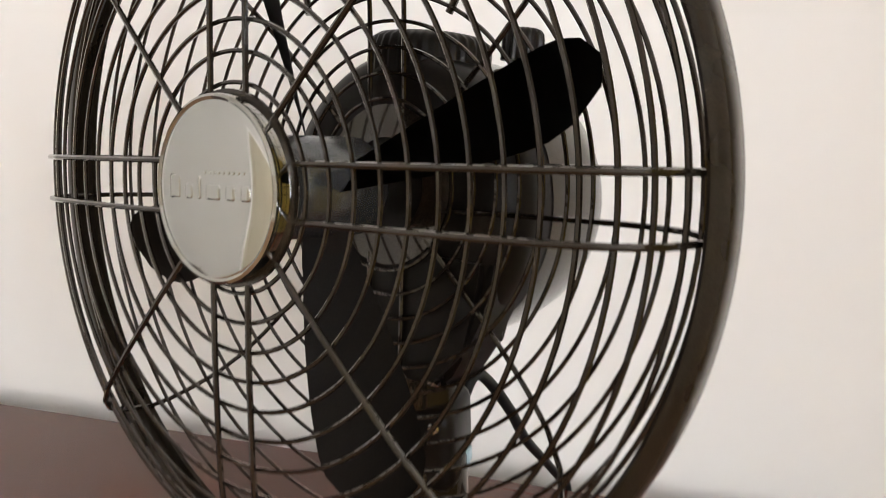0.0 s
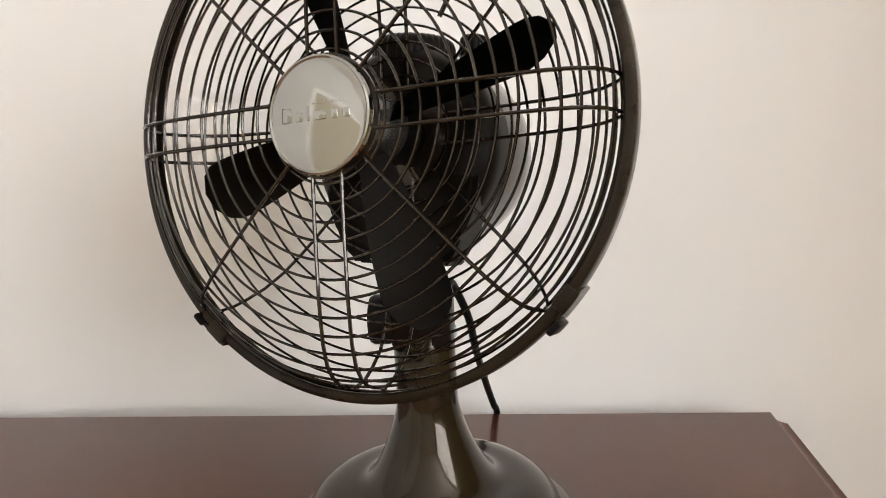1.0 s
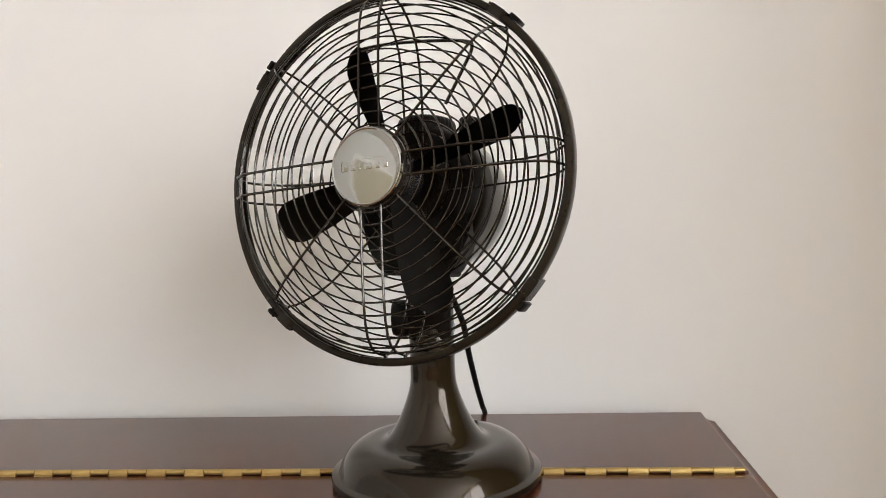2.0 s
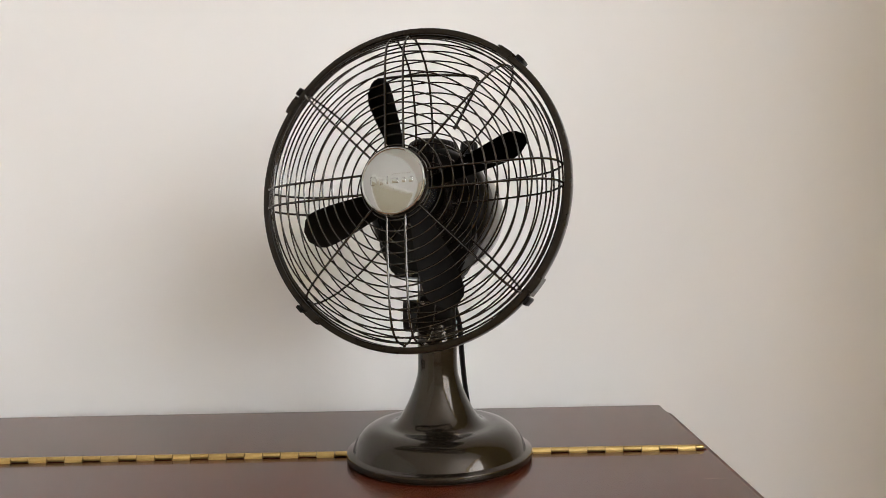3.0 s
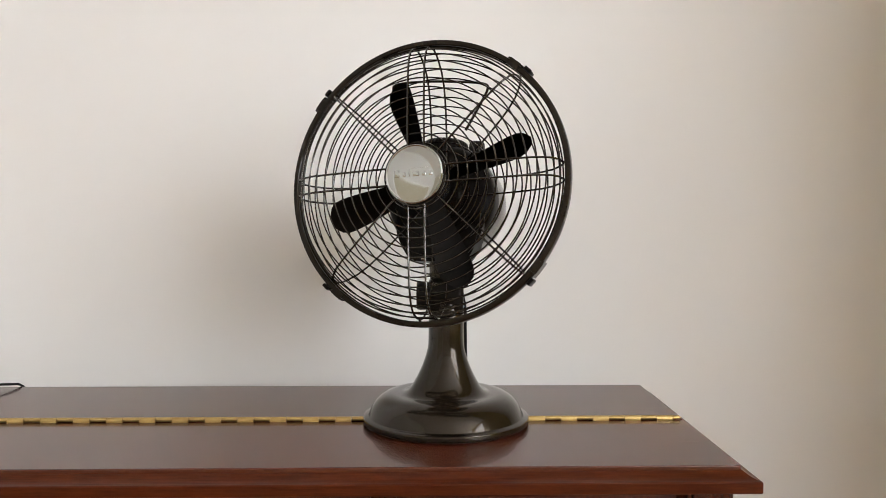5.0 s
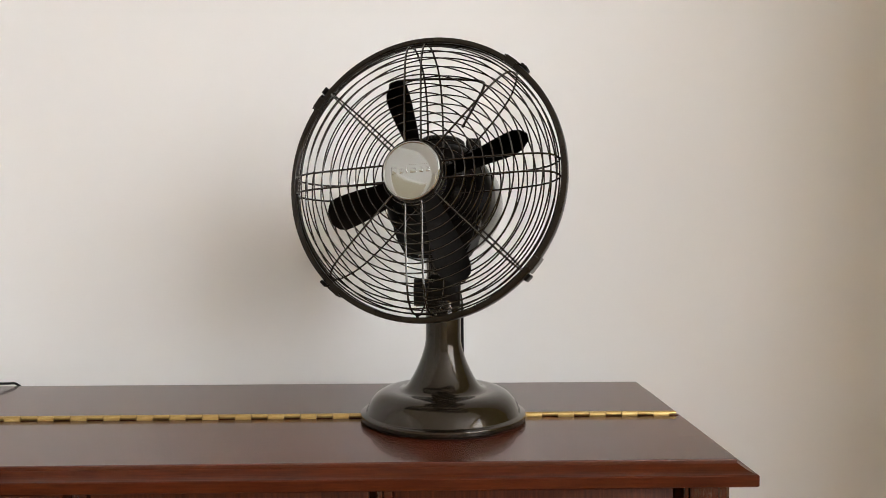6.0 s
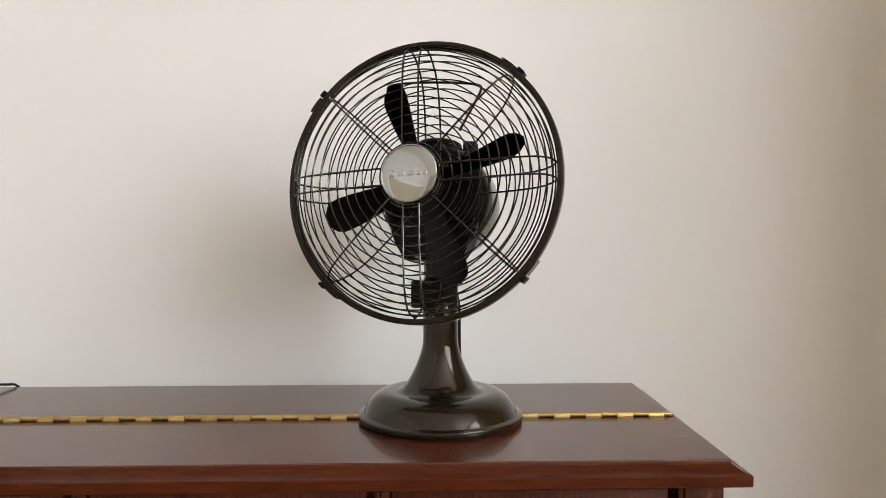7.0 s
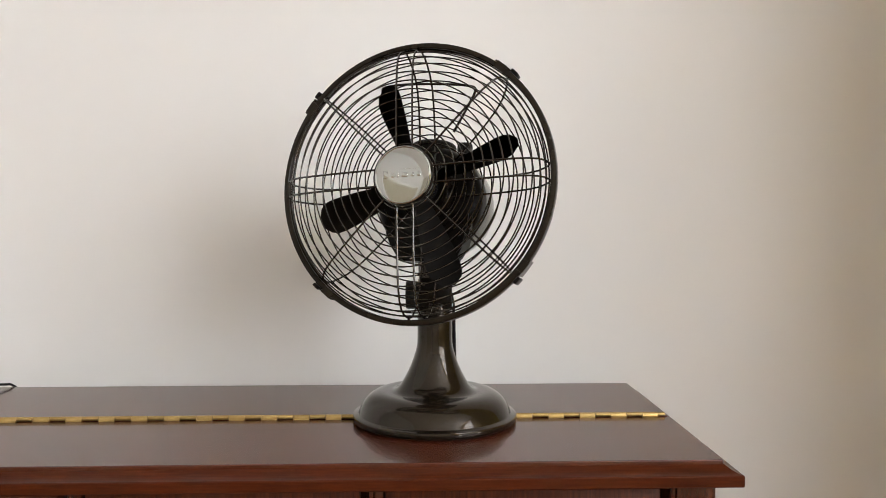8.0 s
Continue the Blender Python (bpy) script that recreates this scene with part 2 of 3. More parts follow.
def build_window(name, fx, inner, y0, y1):
    """A three-light window with its frame from fx, its sill reaching to the inner wall face."""
    win = thing(name, pose(fx, (y0 + y1) / 2, WIN_Z0), "white painted window with two mullions", "window", kind="structure")
    a, b = fx, fx + 0.04
    posts = [y0 + (y1 - y0) * k / 3 for k in (1, 2)]
    fr = box((a, y0, WIN_Z0), (b, y0 + 0.05, WIN_Z1))
    box((a, y1 - 0.05, WIN_Z0), (b, y1, WIN_Z1), bm=fr)
    box((a, y0 + 0.05, WIN_Z0), (b, y1 - 0.05, WIN_Z0 + 0.05), bm=fr)
    box((a, y0 + 0.05, WIN_Z1 - 0.05), (b, y1 - 0.05, WIN_Z1), bm=fr)
    part("window_frame", fr, M_TRIM, win, m=Matrix(), smooth=False)
    for q in posts:
        part("mullion", box((a, q - 0.05, WIN_Z0 + 0.05), (b, q + 0.05, WIN_Z1 - 0.05)), M_TRIM, win, m=Matrix(), smooth=False)
    lo, hi = (inner - 0.02, a) if inner < fx else (b, inner + 0.02)
    part("window_sill", box((lo, y0 + 0.002, WIN_Z0), (hi, y1 - 0.002, WIN_Z0 + 0.025), 0.004), M_TRIM, win, m=Matrix(), smooth=False)
    for p, q in ((y0 + 0.05, posts[0] - 0.05), (posts[0] + 0.05, posts[1] - 0.05), (posts[1] + 0.05, y1 - 0.05)):
        pane = part("pane", box((a + 0.017, p, WIN_Z0 + 0.05), (a + 0.021, q, WIN_Z1 - 0.05)), M_GLASS, win, m=Matrix(), smooth=False)
        pane.visible_shadow = False


def build_reflected_doors(y0, y1, height):
    """Four panelled door shapes in a plain frame on the west wall, added for the hub to reflect."""
    ob = thing("hub_reflection_doors", pose(ROOM_L, (y0 + y1) / 2, 0), "four beige door shapes, unseen, added to reflect in the chrome hub", "door", kind="structure")
    x = ROOM_L + 0.002
    frame_bm = box((x, y0 - 0.08, 0), (x + 0.03, y0, height + 0.08), 0.004)
    box((x, y1, 0), (x + 0.03, y1 + 0.08, height + 0.08), 0.004, bm=frame_bm)
    box((x, y0, height), (x + 0.03, y1, height + 0.08), 0.004, bm=frame_bm)
    part("door_frame", frame_bm, M_TRIM, ob, m=Matrix(), smooth=False)
    wide = (y1 - y0) / 4
    for k in range(4):
        a, b = y0 + wide * k + 0.003, y0 + wide * (k + 1) - 0.003
        leaf = part("reflected_leaf", box((x, a, 0.006), (x + 0.018, b, height - 0.003), 0.003), M_BEIGE, ob, m=Matrix(), smooth=False)
        for z0, z1 in ((0.18, 0.85), (1.02, height - 0.16)):
            part("panel", box((x + 0.017, a + 0.13, z0), (x + 0.026, b - 0.13, z1), 0.006), M_BEIGE, leaf, m=Matrix(), smooth=False)


# made-up and out of view: gives the chrome hub a beige lower reflection
build_reflected_doors(-4.70, -1.50, 2.03)
build_window("window_1", WALL_X + 0.08, WALL_X, WIN_Y0, WIN_Y1)

# ---- the cabinet ----
TOP = 0.80
CX0, CX1 = -0.985, 0.0547       # ends of the top
CY0, CY1 = -0.1640, 0.195       # front and back of the top
OUT = 0.0155                   # how far the moulding stands out
GAP = 0.0034
HINGE_Y = 0.0060
cabinet = thing("cabinet", pose((CX0 + CX1) / 2, 0, 0), "polished dark mahogany cabinet with a hinged fold-over top", "cabinet")
C = Matrix()
part("back_leaf", box((CX0, HINGE_Y + GAP, TOP - 0.018), (CX1, CY1, TOP), 0.0012), M_TOP, cabinet, m=C, smooth=False)
part("front_leaf", box((CX0, CY0, TOP - 0.018), (CX1, HINGE_Y - GAP, TOP), 0.0012), M_TOP, cabinet, m=C, smooth=False)


def moulding_outline():
    """(out, z) of the edge moulding: a small step, a cove, a square fascia with eased corners."""
    pts = [(0.0006, TOP - 0.018), (0.0006, TOP - 0.0044), (0.0014, TOP - 0.0048)]
    for k in range(1, 7):
        a = k / 6
        pts.append((0.0014 + 0.0130 * a, TOP - 0.0048 - 0.0064 * a - 0.0012 * math.sin(math.pi * a)))
    pts += [(OUT - 0.0004, TOP - 0.0116), (OUT, TOP - 0.0122), (OUT, TOP - 0.0222), (OUT - 0.0010, TOP - 0.0232), (0.0006, TOP - 0.0232)]
    return pts


def moulding(side):
    """A mitred length: front along x, right or left along y."""
    out = bmesh.new()
    rows = []
    for o, z in moulding_outline():
        if side == "front":
            rows.append((out.verts.new((CX0 - o, CY0 - o, z)), out.verts.new((CX1 + o, CY0 - o, z))))
        elif side == "right":
            rows.append((out.verts.new((CX1 + o, CY0 - o, z)), out.verts.new((CX1 + o, CY1, z))))
        else:
            rows.append((out.verts.new((CX0 - o, CY0 - o, z)), out.verts.new((CX0 - o, CY1, z))))
    n = len(rows)
    for k in range(n):
        a, b = rows[k], rows[(k + 1) % n]
        out.faces.new((a[0], a[1], b[1], b[0]))
    out.faces.new([r[0] for r in rows])
    out.faces.new([r[1] for r in rows][::-1])
    return out


for side in ("front", "right", "left"):
    part("moulding", moulding(side), M_EDGE, cabinet, m=C, smooth=False)

BX0, BX1, BY0 = CX0 + 0.006, CX1 - 0.006, CY0 + 0.003
LOW = TOP - 0.0235
body = box((BX0, BY0 + 0.022, 0.06), (BX1, CY1 - 0.004, LOW))
part("body", body, M_DOOR, cabinet, m=C, smooth=False)
part("plinth", box((BX0 - 0.004, BY0 - 0.004, 0.0), (BX1 + 0.004, CY1 - 0.004, 0.06), 0.003), M_EDGE, cabinet, m=C)
# posts and doors of the front
DOORS = [(-0.294 + 0.0, -0.003), (-0.588, -0.297), (-0.882 - 0.045, -0.591)]
POSTS = [(0.003, BX1), (-0.299, -0.284), (-0.593, -0.578), (BX0, -0.931)]
for k, (a, b) in enumerate(POSTS):
    post = part("post", box((a + 0.0062, BY0, 0.0605), (b, BY0 + 0.0215, LOW - 0.0005), 0.0012), M_POST, cabinet, m=C, smooth=False)
    part("bead", tube([(a + 0.003, BY0 + 0.0032, 0.061), (a + 0.003, BY0 + 0.0032, LOW - 0.001)], 0.003, 16), M_POST, post, m=C)
for a, b in ((-0.284, -0.003), (-0.578, -0.304), (-0.931, -0.598)):
    a, b = a + 0.002, b - 0.0035
    door = part("door", box((a, BY0 + 0.003, 0.068), (b, BY0 + 0.0215, LOW - 0.002), 0.0015), M_DOOR, cabinet, m=C)
    w = 0.05
    part("door_frame", box((a + w, BY0 + 0.0005, 0.068 + w), (b - w, BY0 + 0.0029, LOW - 0.055), 0.002), M_DOOR, door, m=C)
    part("door_knob", lathe([(0, 0.026), (0.008, 0.024), (0.012, 0.017), (0.008, 0.009), (0.005, 0.0), (0, 0.0)], 24), M_BRASS, door, "small brass knob",
         Matrix.Translation((b - 0.025, BY0 + 0.003, 0.47)) @ pose(0, 0, 0, 90))

# the long piano hinge between the leaves
hinge = part("piano_hinge", box((CX0 + 0.004, HINGE_Y - GAP + 0.0002, TOP - 0.016), (0.0488, HINGE_Y + GAP - 0.0002, TOP - 0.006)), M_GAP, cabinet, "long brass piano hinge", m=C, smooth=False)
KN = 0.01905
BAR = 0.0027
BZ = TOP + 0.0026


def knuckle(front):
    """One barrel with the folded plate that joins it to its leaf."""
    s = -1 if front else 1
    a0 = 0.0003
    ring = [(BAR * math.cos(2 * math.pi * k / 16), BAR * math.sin(2 * math.pi * k / 16)) for k in range(16)]
    bm = prism(ring, "x", -KN / 2 + a0, KN / 2 - a0)
    plate = [(s * 0.0016, BAR * 0.80), (s * 0.0026, BAR * 0.30), (s * 0.0029, -0.0016), (s * 0.0040, -0.0023), (s * 0.0040, -0.0030), (s * 0.0010, -0.0030)]
    more = prism(plate, "x", -KN / 2 + a0, KN / 2 - a0)
    me = bpy.data.meshes.new("join")
    more.to_mesh(me)
    more.free()
    bm.from_mesh(me)
    return bm


MESH_F, MESH_B = mesh_of("knuckle", knuckle(True), M_BRASS), mesh_of("knuckle", knuckle(False), M_BRASS)
# the dark-slotted knuckles belong to the back leaf
x = 0.0026 + KN / 2
k = 0
while x > CX0 + 0.02:
    me = MESH_B if k % 2 == 0 else MESH_F
    hang("knuckle", me, hinge, Matrix.Translation((x, HINGE_Y, BZ)))
    x -= KN
    k += 1
hang("knuckle", MESH_F, hinge, Matrix.Translation((0.0026 + KN * 1.5, HINGE_Y, BZ)))
pin = tube([(0.0408, HINGE_Y, BZ), (0.0488, HINGE_Y, BZ), (0.0500, HINGE_Y, BZ)], BAR * 0.92, 14, taper=lambda t: 1 if t < 0.9 else 0.7)
part("hinge_pin", pin, M_BRASS, hinge, "round brass pin end", m=C)

# a short pale scratch in the polish
scratch = tube([(0.021, -0.0835, TOP + 0.00005), (0.028, -0.0830, TOP + 0.00005), (0.035, -0.0828, TOP + 0.00005), (0.043, -0.0842, TOP + 0.00005)], 0.00022, 5)
part("scratch", scratch, material("pale_scratch", (0.34, 0.29, 0.26), 0.6), cabinet, "short pale scratch", m=C)

# ---- the table fan ----
FAN = Matrix.Translation((-0.2292, 0.0022, TOP))
fan = thing("table_fan", FAN, "retro bronze metal table fan with chrome hub, on the cabinet", "fan")

# base and column in one turned shell
profile = [(0, 0.0020), (0.0948, 0.0020), (0.0964, 0.0024), (0.0970, 0.0034), (0.0970, 0.0074), (0.0966, 0.0087), (0.0955, 0.0094), (0.0922, 0.0099), (0.0906, 0.0107),
           (0.0893, 0.0135), (0.0870, 0.0185), (0.0835, 0.0240), (0.0785, 0.0290), (0.0725, 0.0328), (0.0660, 0.0348), (0.0595, 0.0354),
           (0.0535, 0.0351), (0.0485, 0.0358), (0.0438, 0.0388), (0.0396, 0.0440), (0.0357, 0.0505), (0.0318, 0.0580), (0.0282, 0.0660), (0.0252, 0.0740),
           (0.0229, 0.0815), (0.0214, 0.0875), (0.0208, 0.0930), (0.0206, 0.1010), (0.0205, 0.1400), (0.0199, 0.1412), (0, 0.1412)]
base = part("base", lathe(profile, 128), M_ENAMEL, fan, "glossy bronze round base with a flared column")
part("rubber_foot", lathe([(0.078, 0.0), (0.0918, 0.0), (0.0926, 0.0008), (0.0926, 0.0022), (0.078, 0.0022)], 96, closed=True), M_KNOB, base)

# tilt joint on top of the column
joint = box((-0.0200, -0.0190, 0.129), (0.0200, 0.0185, 0.171), 0.007, seg=3)
part("tilt_joint", joint, M_MOTOR, fan, "dark tilt joint")
knob = lathe([(0, 0.0), (0.010, 0.0), (0.0155, 0.002), (0.0165, 0.005), (0.0167, 0.0145), (0.0152, 0.0172), (0, 0.0178)], 32)
part("tilt_knob", knob, M_KNOB, fan, "round black tilt knob", FAN @ Matrix.Translation((-0.0172, -0.001, 0.149)) @ pose(0, 0, 0, 0, -90))
for xx, zz in ((-0.0135, 0.164), (0.0115, 0.164)):
    part("joint_screw", lathe([(0, 0.0012), (0.0022, 0.0009), (0.0028, 0.0), (0, 0.0)], 14), M_STEEL, fan, "small bright screw",
         FAN @ Matrix.Translation((xx, -0.0190, zz)) @ pose(0, 0, 0, 90))

# fan head: x right, y back, z up, seen from the front of the fan
YAW, NOD, ROLL = 19.59, 9.85, 4.0
HEAD = Matrix.Translation((-0.2543, -0.0565, 1.0804)) @ (pose(0, 0, 0, 0, 0, -YAW) @ pose(0, 0, 0, -NOD))
CAGE = HEAD @ pose(0, 0, 0, 0, -ROLL)
AXIS = CAGE @ pose(0, 0, 0, 90)          # its z points to the front


def along(table, r):
    return float(np.interp(r, [a for a, _ in table], [b for _, b in table]))


FRONT = [(0.026, 0.0285), (0.06, 0.0285), (0.10, 0.0272), (0.122, 0.0250), (0.134, 0.0218), (0.142, 0.0166), (0.147, 0.0097), (0.1495, 0.0005), (0.1505, -0.0060), (0.1522, -0.0062)]
REAR = [(0.026, -0.052), (0.07, -0.0515), (0.10, -0.0490), (0.120, -0.0440), (0.134, -0.0360), (0.143, -0.0255), (0.1480, -0.0178), (0.1500, -0.0130), (0.1505, -0.0088), (0.1522, -0.0086)]
RINGS = [0.0355, 0.0457, 0.0559, 0.0661, 0.0763, 0.0865, 0.0967, 0.1069, 0.1171, 0.1268, 0.1355, 0.1425, 0.1472]
RINGS = [r * 1.008 for r in RINGS]
RW, SW = 0.00085, 0.00112


def grille(name, table, sign, label):
    """A cage half: a centre plate, ring wires, four pairs of spokes and four single ones."""
    z0 = table[0][1]
    plate = lathe([(0.020, z0 - 0.0008), (0.0335, z0 - 0.0008), (0.0335, z0 + 0.0008), (0.020, z0 + 0.0008)], 48, closed=True)
    half = part(name, plate, M_WIRE, fan, label, AXIS)
    for r in RINGS:
        z = along(table, r) - sign * (RW + SW) * 0.9
        bm = tube([(r * math.cos(2 * math.pi * k / 112), r * math.sin(2 * math.pi * k / 112), z) for k in range(112)], RW, 6, loop=True)
        part("ring_wire", bm, M_WIRE, half, m=AXIS)
    for k in range(8):
        turn = math.pi / 4 * k
        for off in ((-0.0092, 0.0092) if k % 2 == 0 else (0.0,)):
            pts = []
            for r in np.concatenate([np.linspace(0.030, 0.115, 9), np.linspace(0.120, 0.1505, 16), [0.1522]]):
                s = math.sqrt(max(r * r - off * off, 0))
                pts.append((s * math.cos(turn) - off * math.sin(turn), s * math.sin(turn) + off * math.cos(turn), along(table, r)))
            part("spoke_wire", tube(pts, SW, 7), M_WIRE, half, m=AXIS)
    return half


front = grille("front_grille", FRONT, 1, "dark bronze domed wire front grille")
rear = grille("rear_grille", REAR, -1, "dark bronze domed wire rear grille")

# rim band that clamps the two halves
rim_out = [(0.1500, 0.0010), (0.1512, 0.0022), (0.1560, 0.0022), (0.1578, 0.0012), (0.1583, -0.0005), (0.1583, -0.0105), (0.1576, -0.0122), (0.1560, -0.0130),
           (0.1512, -0.0130), (0.1500, -0.0118), (0.1500, -0.0095), (0.1535, -0.0090), (0.1535, -0.0018), (0.1500, -0.0013)]
RIM_BACK = 0.0002
# drawn a little wider than the clamp, with a narrow lip
rim_out = [((a + 0.0018 if a < 0.154 else a) * 1.0040, b * 0.83 + RIM_BACK) for a, b in rim_out]
rim = part("rim", lathe(rim_out, 160, closed=True), M_RIM, fan, "bronze rim band round the grille", AXIS)


def arc_plate(r0, r1, z0, z1, half_angle, steps=8):
    out = bmesh.new()
    rows = []
    for k in range(steps + 1):
        a = -half_angle + 2 * half_angle * k / steps
        rows.append([out.verts.new((r * math.cos(a), r * math.sin(a), z)) for r, z in ((r0, z0), (r1, z0), (r1, z1), (r0, z1))])
    for a, b in zip(rows, rows[1:]):
        for s in range(4):
            out.faces.new((a[s], a[(s + 1) % 4], b[(s + 1) % 4], b[s]))
    out.faces.new(rows[0][::-1])
    out.faces.new(rows[-1])
    bmesh.ops.bevel(out, geom=[e for e in out.edges if len(e.link_faces) == 2 and e.calc_face_angle(0) > 1], offset=0.0004, segments=1, affect="EDGES")
    return out


for ang in (49.5, 142.0, 229.5, 320.5):
    m = AXIS @ pose(0, 0, RIM_BACK, 0, 0, ang - 0.5)
    clip = part("clip", arc_plate(0.1584, 0.1604, -0.0130, 0.0032, 0.062), M_RIM, rim, "sprung bronze rim clip", m)
    lever = box((0.1594, -0.0052, -0.0135), (0.1630, 0.0034, 0.0030), 0.0010)
    clip_m = AXIS @ pose(0, 0, RIM_BACK, 0, 0, ang - 5.6)
    hang("clip_lever", mesh_of("clip_lever", lever, M_MOTOR), rim, clip_m, "dark lever of a rim clip")
    lip = box((0.1523, -0.0060, 0.0022), (0.1608, 0.0075, 0.0036), 0.0005)
    hang("clip_lip", mesh_of("clip_lip", lip, M_RIM), rim, m)

# chrome hub badge
hub_out = [(0, 0.0372), (0.010, 0.0371), (0.020, 0.0366), (0.0270, 0.0358), (0.0296, 0.0350), (0.0306, 0.0356), (0.0316, 0.0350), (0.0320, 0.0335), (0.0320, 0.0262), (0.0300, 0.0255), (0, 0.0255)]
hub = part("hub_badge", lathe(hub_out, 96), M_CHROME, fan, "round polished chrome hub badge", AXIS)
# embossed mark, as plain raised shapes
WIDTHS = (0.0068, 0.0052, 0.0026, 0.0082, 0.0052, 0.0050)
x0 = -0.0215
for k, w in enumerate(WIDTHS):
    tall = 0.0086 if k in (0, 2) else 0.0058
    zt = 0.0372 - 0.0006 * ((x0 + w / 2) / 0.02) ** 2 + 0.0003
    bm = box((x0, -0.0036, zt - 0.0016), (x0 + w, -0.0036 + tall, zt), 0.0012, seg=3)
    part("raised_mark", bm, M_CHROME, hub, m=AXIS)
    x0 += w + 0.0019
for k in range(9):
    bm = box((-0.0020 + 0.0024 * k, 0.0052, 0.0355), (-0.0007 + 0.0024 * k, 0.0062, 0.0374 - 0.00000104 * k ** 3), 0.0003)
    part("raised_dot", bm, M_CHROME, hub, m=AXIS)

# blades
blades = part("blade_hub", lathe([(0, 0.012), (0.010, 0.0115), (0.0165, 0.009), (0.0190, 0.004), (0.0195, -0.030), (0.017, -0.034), (0, -0.034)], 48), M_SPINDLE, fan, "grey metal blade hub", AXIS)


def blade():
    """A pitched, cupped blade with a rounded tip, along +x."""
    out = bmesh.new()
    nr, nc = 14, 8
    grid = []
    for i in range(nr + 1):
        t = i / nr
        r = 0.016 + 0.106 * t
        chord = 0.016 + 0.024 * math.sin(min(1, t * 1.15) * math.pi / 2)
        if t > 0.8:
            chord *= math.sqrt(max(0.08, 1 - ((t - 0.8) / 0.205) ** 2))
        pitch = radians(44 - 16 * t)
        row = []
        for j in range(nc + 1):
            s = (j / nc - 0.5) * chord
            cup = 0.010 * (s / 0.03) ** 2 * 0.5
            row.append(out.verts.new((r, s * math.cos(pitch) + 0.006 * t, -0.012 - s * math.sin(pitch) + cup)))
        grid.append(row)
    for i in range(nr):
        for j in range(nc):
            out.faces.new((grid[i][j], grid[i][j + 1], grid[i + 1][j + 1], grid[i + 1][j]))
    bmesh.ops.solidify(out, geom=out.faces[:], thickness=0.0012)
    return out


BLADE = mesh_of("blade", blade(), M_BLADE)
for k in range(4):
    hang("blade", BLADE, blades, AXIS @ pose(0, 0, 0, 0, 0, 19 - ROLL + 90 * k))

# motor housing: turned about the fan's axis, behind the rear grille
MOTOR = HEAD @ pose(-0.003, 0, -0.008) @ pose(0, 0, 0, 90)
shell = [(0, -0.0535), (0.030, -0.0535), (0.046, -0.0545), (0.0535, -0.0580), (0.0572, -0.0640), (0.0580, -0.0720), (0.0580, -0.0835), (0.0574, -0.0842),
         (0.0574, -0.0855), (0.0572, -0.1000), (0.0566, -0.1200), (0.0545, -0.1340), (0.0490, -0.1470), (0.0400, -0.1560), (0.0250, -0.1620), (0, -0.1640)]
motor = part("motor_housing", lathe([(a * 1.12, b) for a, b in shell], 96), M_MOTOR, fan, "dark rounded motor housing", MOTOR)
bell = [(0.0581, -0.0850), (0.0584, -0.1000), (0.0577, -0.1205), (0.0556, -0.1348), (0.0500, -0.1482), (0.0408, -0.1574), (0.0254, -0.1634), (0, -0.1654), (0, -0.1640), (0.0250, -0.1620),
        (0.0400, -0.1560), (0.0490, -0.1470), (0.0545, -0.1340), (0.0566, -0.1200), (0.0572, -0.1000), (0.0572, -0.0850)]
part("rear_cover", lathe([(a * 1.12, b) for a, b in bell], 96), M_ENAMEL, motor, "bronze rear motor cover", MOTOR)
# gearbox foot below the motor
foot = [(-0.055, -0.022), (0.054, -0.022), (0.052, -0.044), (0.044, -0.063), (0.036, -0.079), (0.033, -0.082), (-0.031, -0.082), (-0.035, -0.079), (-0.046, -0.063), (-0.0535, -0.045)]
gear = prism(foot, "y", 0.053, 0.084)
bmesh.ops.bevel(gear, geom=gear.edges[:], offset=0.004, segments=2, affect="EDGES")
part("gearbox_foot", gear, M_MOTOR, motor, m=HEAD)
for xx in (-0.016, 0.012, 0.030):
    part("screw", lathe([(0, 0.0014), (0.0024, 0.001), (0.0032, 0.0), (0, 0.0)], 14), M_STEEL, motor, "small bright screw",
         HEAD @ Matrix.Translation((xx, 0.055, -0.0800)) @ pose(0, 0, 0, 150))
for xx, zz in ((0.026, -0.012), (-0.026, -0.012), (0.0, 0.030)):
    part("screw", lathe([(0, 0.0016), (0.0024, 0.0012), (0.0032, 0.0), (0, 0.0)], 14), M_STEEL, motor, "small bright screw",
         HEAD @ Matrix.Translation((xx, 0.0535, zz)) @ pose(0, 0, 0, 90))
# neck from the gearbox down to the tilt joint
top = HEAD @ Vector((0.0, 0.082, -0.075))
low = FAN @ Vector((0.0, 0.0, 0.150))
neck = tube([low, low.lerp(top, 0.3), low.lerp(top, 0.7), top], 0.0180, 40)
part("neck", neck, M_ENAMEL, fan, "short bronze neck under the motor", Matrix())


def ribbed(radius, height, ribs, depth):
    """A knob with a ribbed edge and an eased top."""
    out = bmesh.new()
    n = ribs * 4
    rows = []
    for f, z in ((1, 0), (1, height * 0.66), (0.95, height * 0.84), (0.82, height * 0.95), (0.6, height)):
        rows.append([out.verts.new(((radius * f - (depth if k % 4 in (2, 3) else 0)) * math.cos(2 * math.pi * k / n), (radius * f - (depth if k % 4 in (2, 3) else 0)) * math.sin(2 * math.pi * k / n), z)) for k in range(n)])
    for a, b in zip(rows, rows[1:]):
        for k in range(n):
            out.faces.new((a[k], a[(k + 1) % n], b[(k + 1) % n], b[k]))
    out.faces.new(rows[0][::-1])
    out.faces.new(rows[-1])
    return out


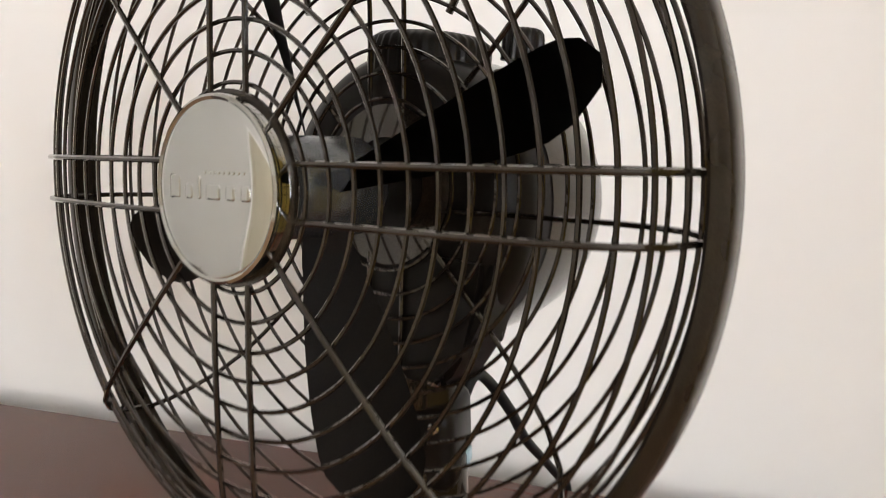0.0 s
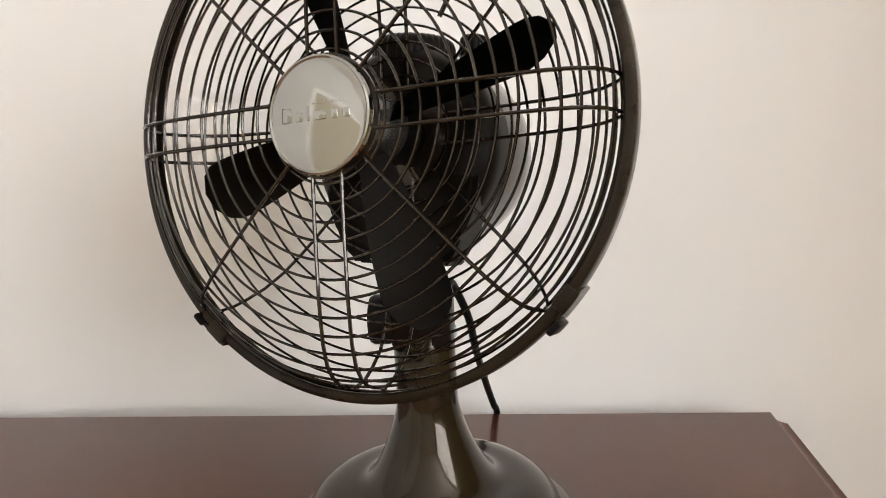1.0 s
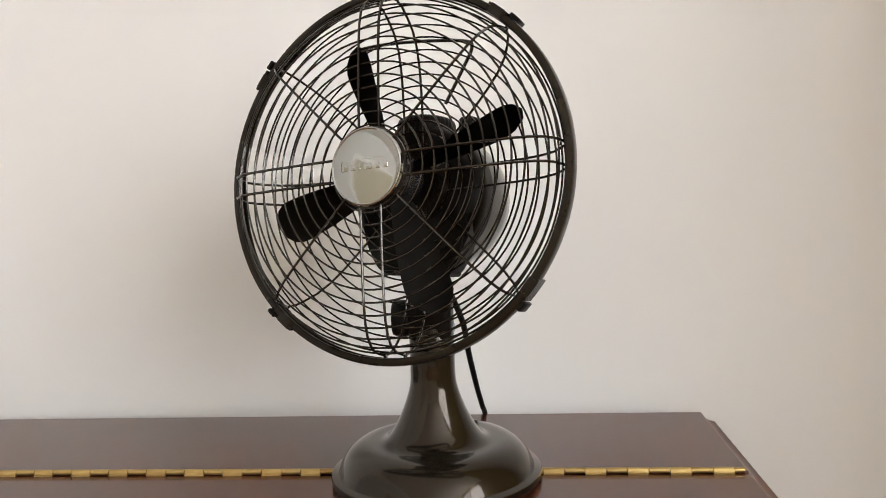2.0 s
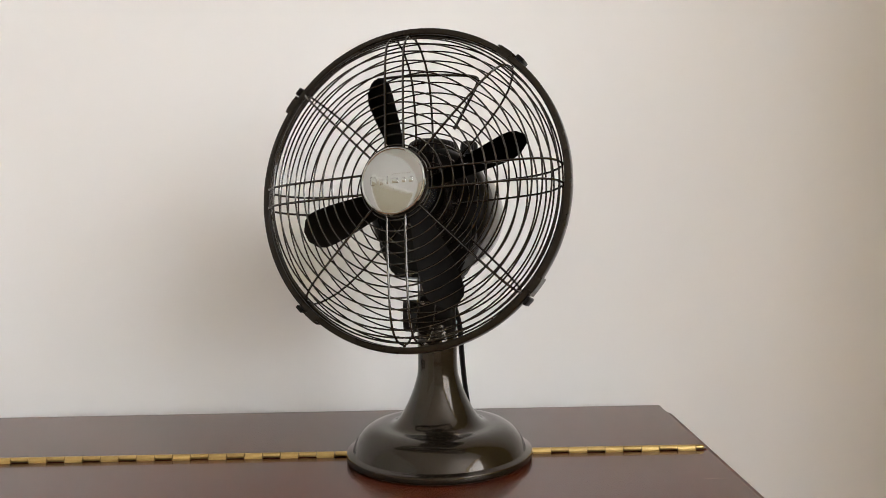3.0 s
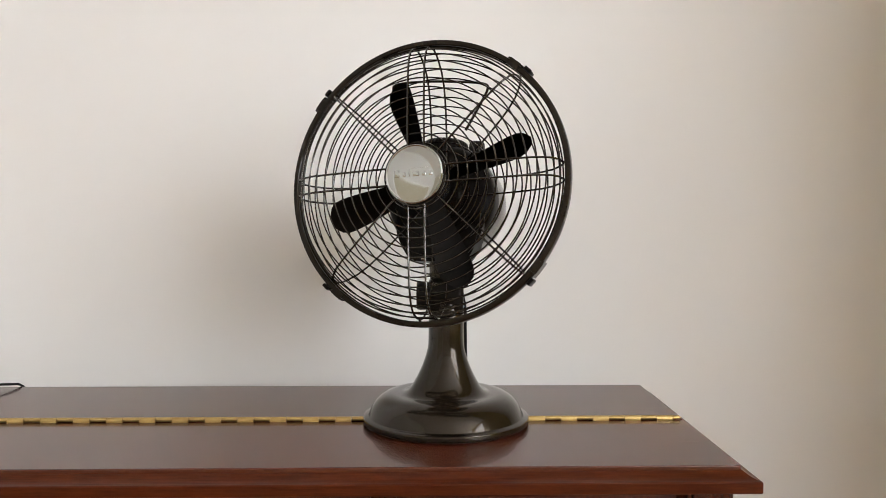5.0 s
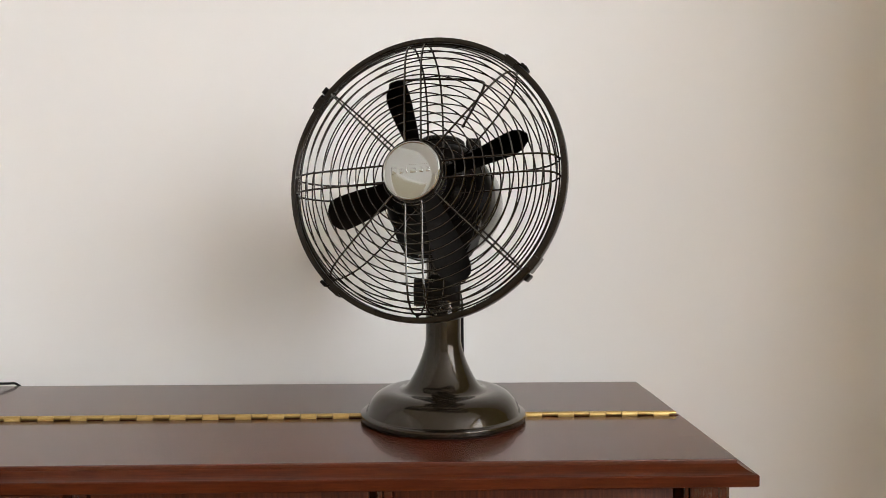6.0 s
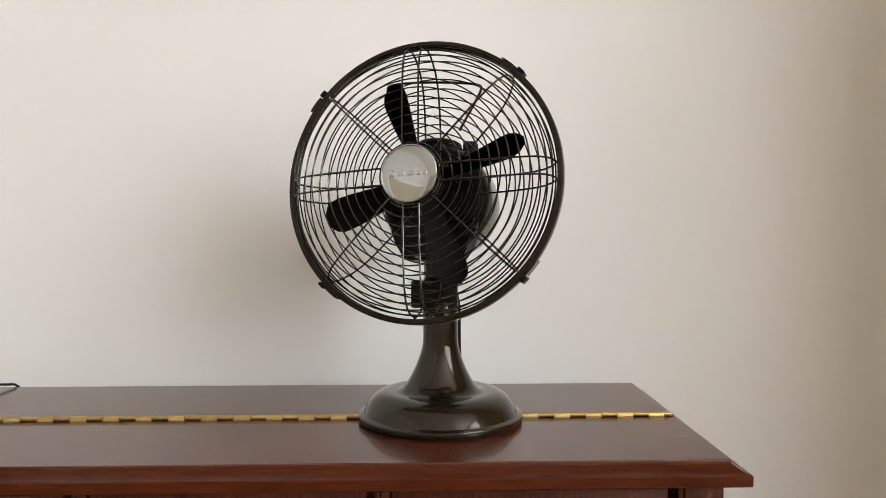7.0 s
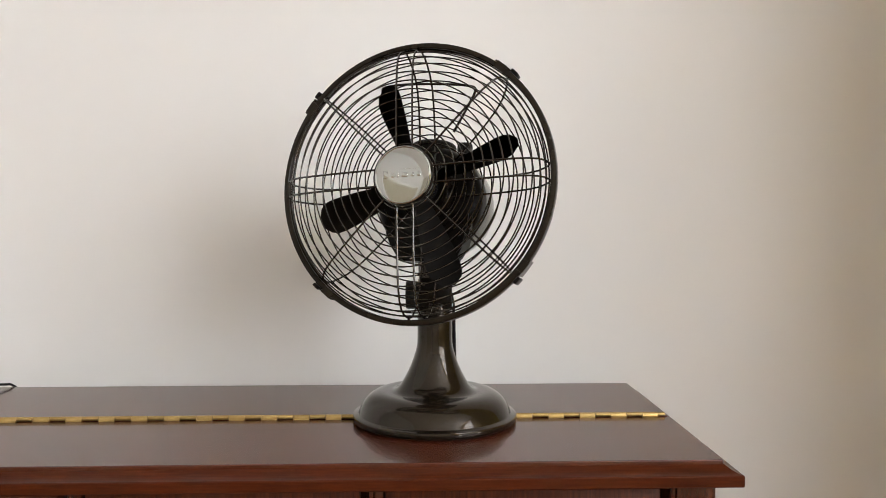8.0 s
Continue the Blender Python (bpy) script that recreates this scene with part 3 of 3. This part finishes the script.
part("speed_dial", ribbed(0.0275, 0.0205, 36, 0.0007), M_MOTOR, fan, "dark ribbed dial on the motor", HEAD @ pose(-0.006, 0.083, 0.0452))
stem = part("swing_knob", ribbed(0.0096, 0.0145, 16, 0.0009), M_MOTOR, fan, "small ribbed knob on a stem", HEAD @ pose(0.025, 0.110, 0.0570))
part("stem", lathe([(0.0042, 0.0), (0.0042, 0.022), (0, 0.022), (0, 0)][:2], 16), M_ENAMEL, stem, m=HEAD @ pose(0.025, 0.110, 0.0385))

# wire bow on the rear grille
bow = smooth_line([(-0.049, 0.0500, 0.070), (-0.058, 0.0500, 0.100), (-0.0645, 0.0500, 0.120), (-0.060, 0.0500, 0.1275), (-0.03, 0.0500, 0.1295), (0.015, 0.0500, 0.1275), (0.046, 0.0500, 0.1235), (0.0515, 0.0500, 0.117), (0.044, 0.0500, 0.100), (0.028, 0.0500, 0.069)], 6)
part("wire_bow", tube(bow, 0.0016, 8), M_WIRE, rear, "bent wire bow", HEAD)

# mains cord of the fan, over the back of the cabinet
cord = smooth_line([(-0.2180, 0.0220, 0.9520), (-0.2145, 0.0370, 0.9640), (-0.2115, 0.0520, 0.9560), (-0.2045, 0.0750, 0.9270), (-0.2022, 0.1050, 0.8920), (-0.1985, 0.1550, 0.8460), (-0.1945, 0.1900, 0.8120), (-0.1920, 0.2075, 0.7930), (-0.1920, 0.2140, 0.7400), (-0.1920, 0.2160, 0.6000), (-0.1960, 0.2160, 0.3000), (-0.2060, 0.2140, 0.0060)], 8)
part("mains_cord", tube(cord, 0.0031, 10), M_CORD, fan, "black mains cord", Matrix())
part("cord_tab", box((0.0196, 0.0025, 0.1345), (0.0213, 0.0085, 0.1415), 0.0005), M_TAB, fan, "small pale blue plastic tab")
part("cord_plate", box((-0.010, 0.017, 0.135), (0.010, 0.024, 0.158), 0.002), M_KNOB, fan)

# ---- a thin cable at the far end of the cabinet ----
loose = smooth_line([(-0.8220, 0.212, 0.70), (-0.8220, 0.208, 0.785), (-0.8230, 0.1985, 0.8015), (-0.8290, 0.186, 0.8055), (-0.8430, 0.165, 0.8085), (-0.8680, 0.130, 0.8070), (-0.8980, 0.070, 0.8020), (-0.9380, 0.045, 0.8018), (-0.9680, 0.060, 0.8018)], 8)
cable = new("cable", mesh_of("cable", tube(loose, 0.0017, 8), M_CORD))
tagged(cable, "thin black cable hanging over the cabinet's back edge", "cable")
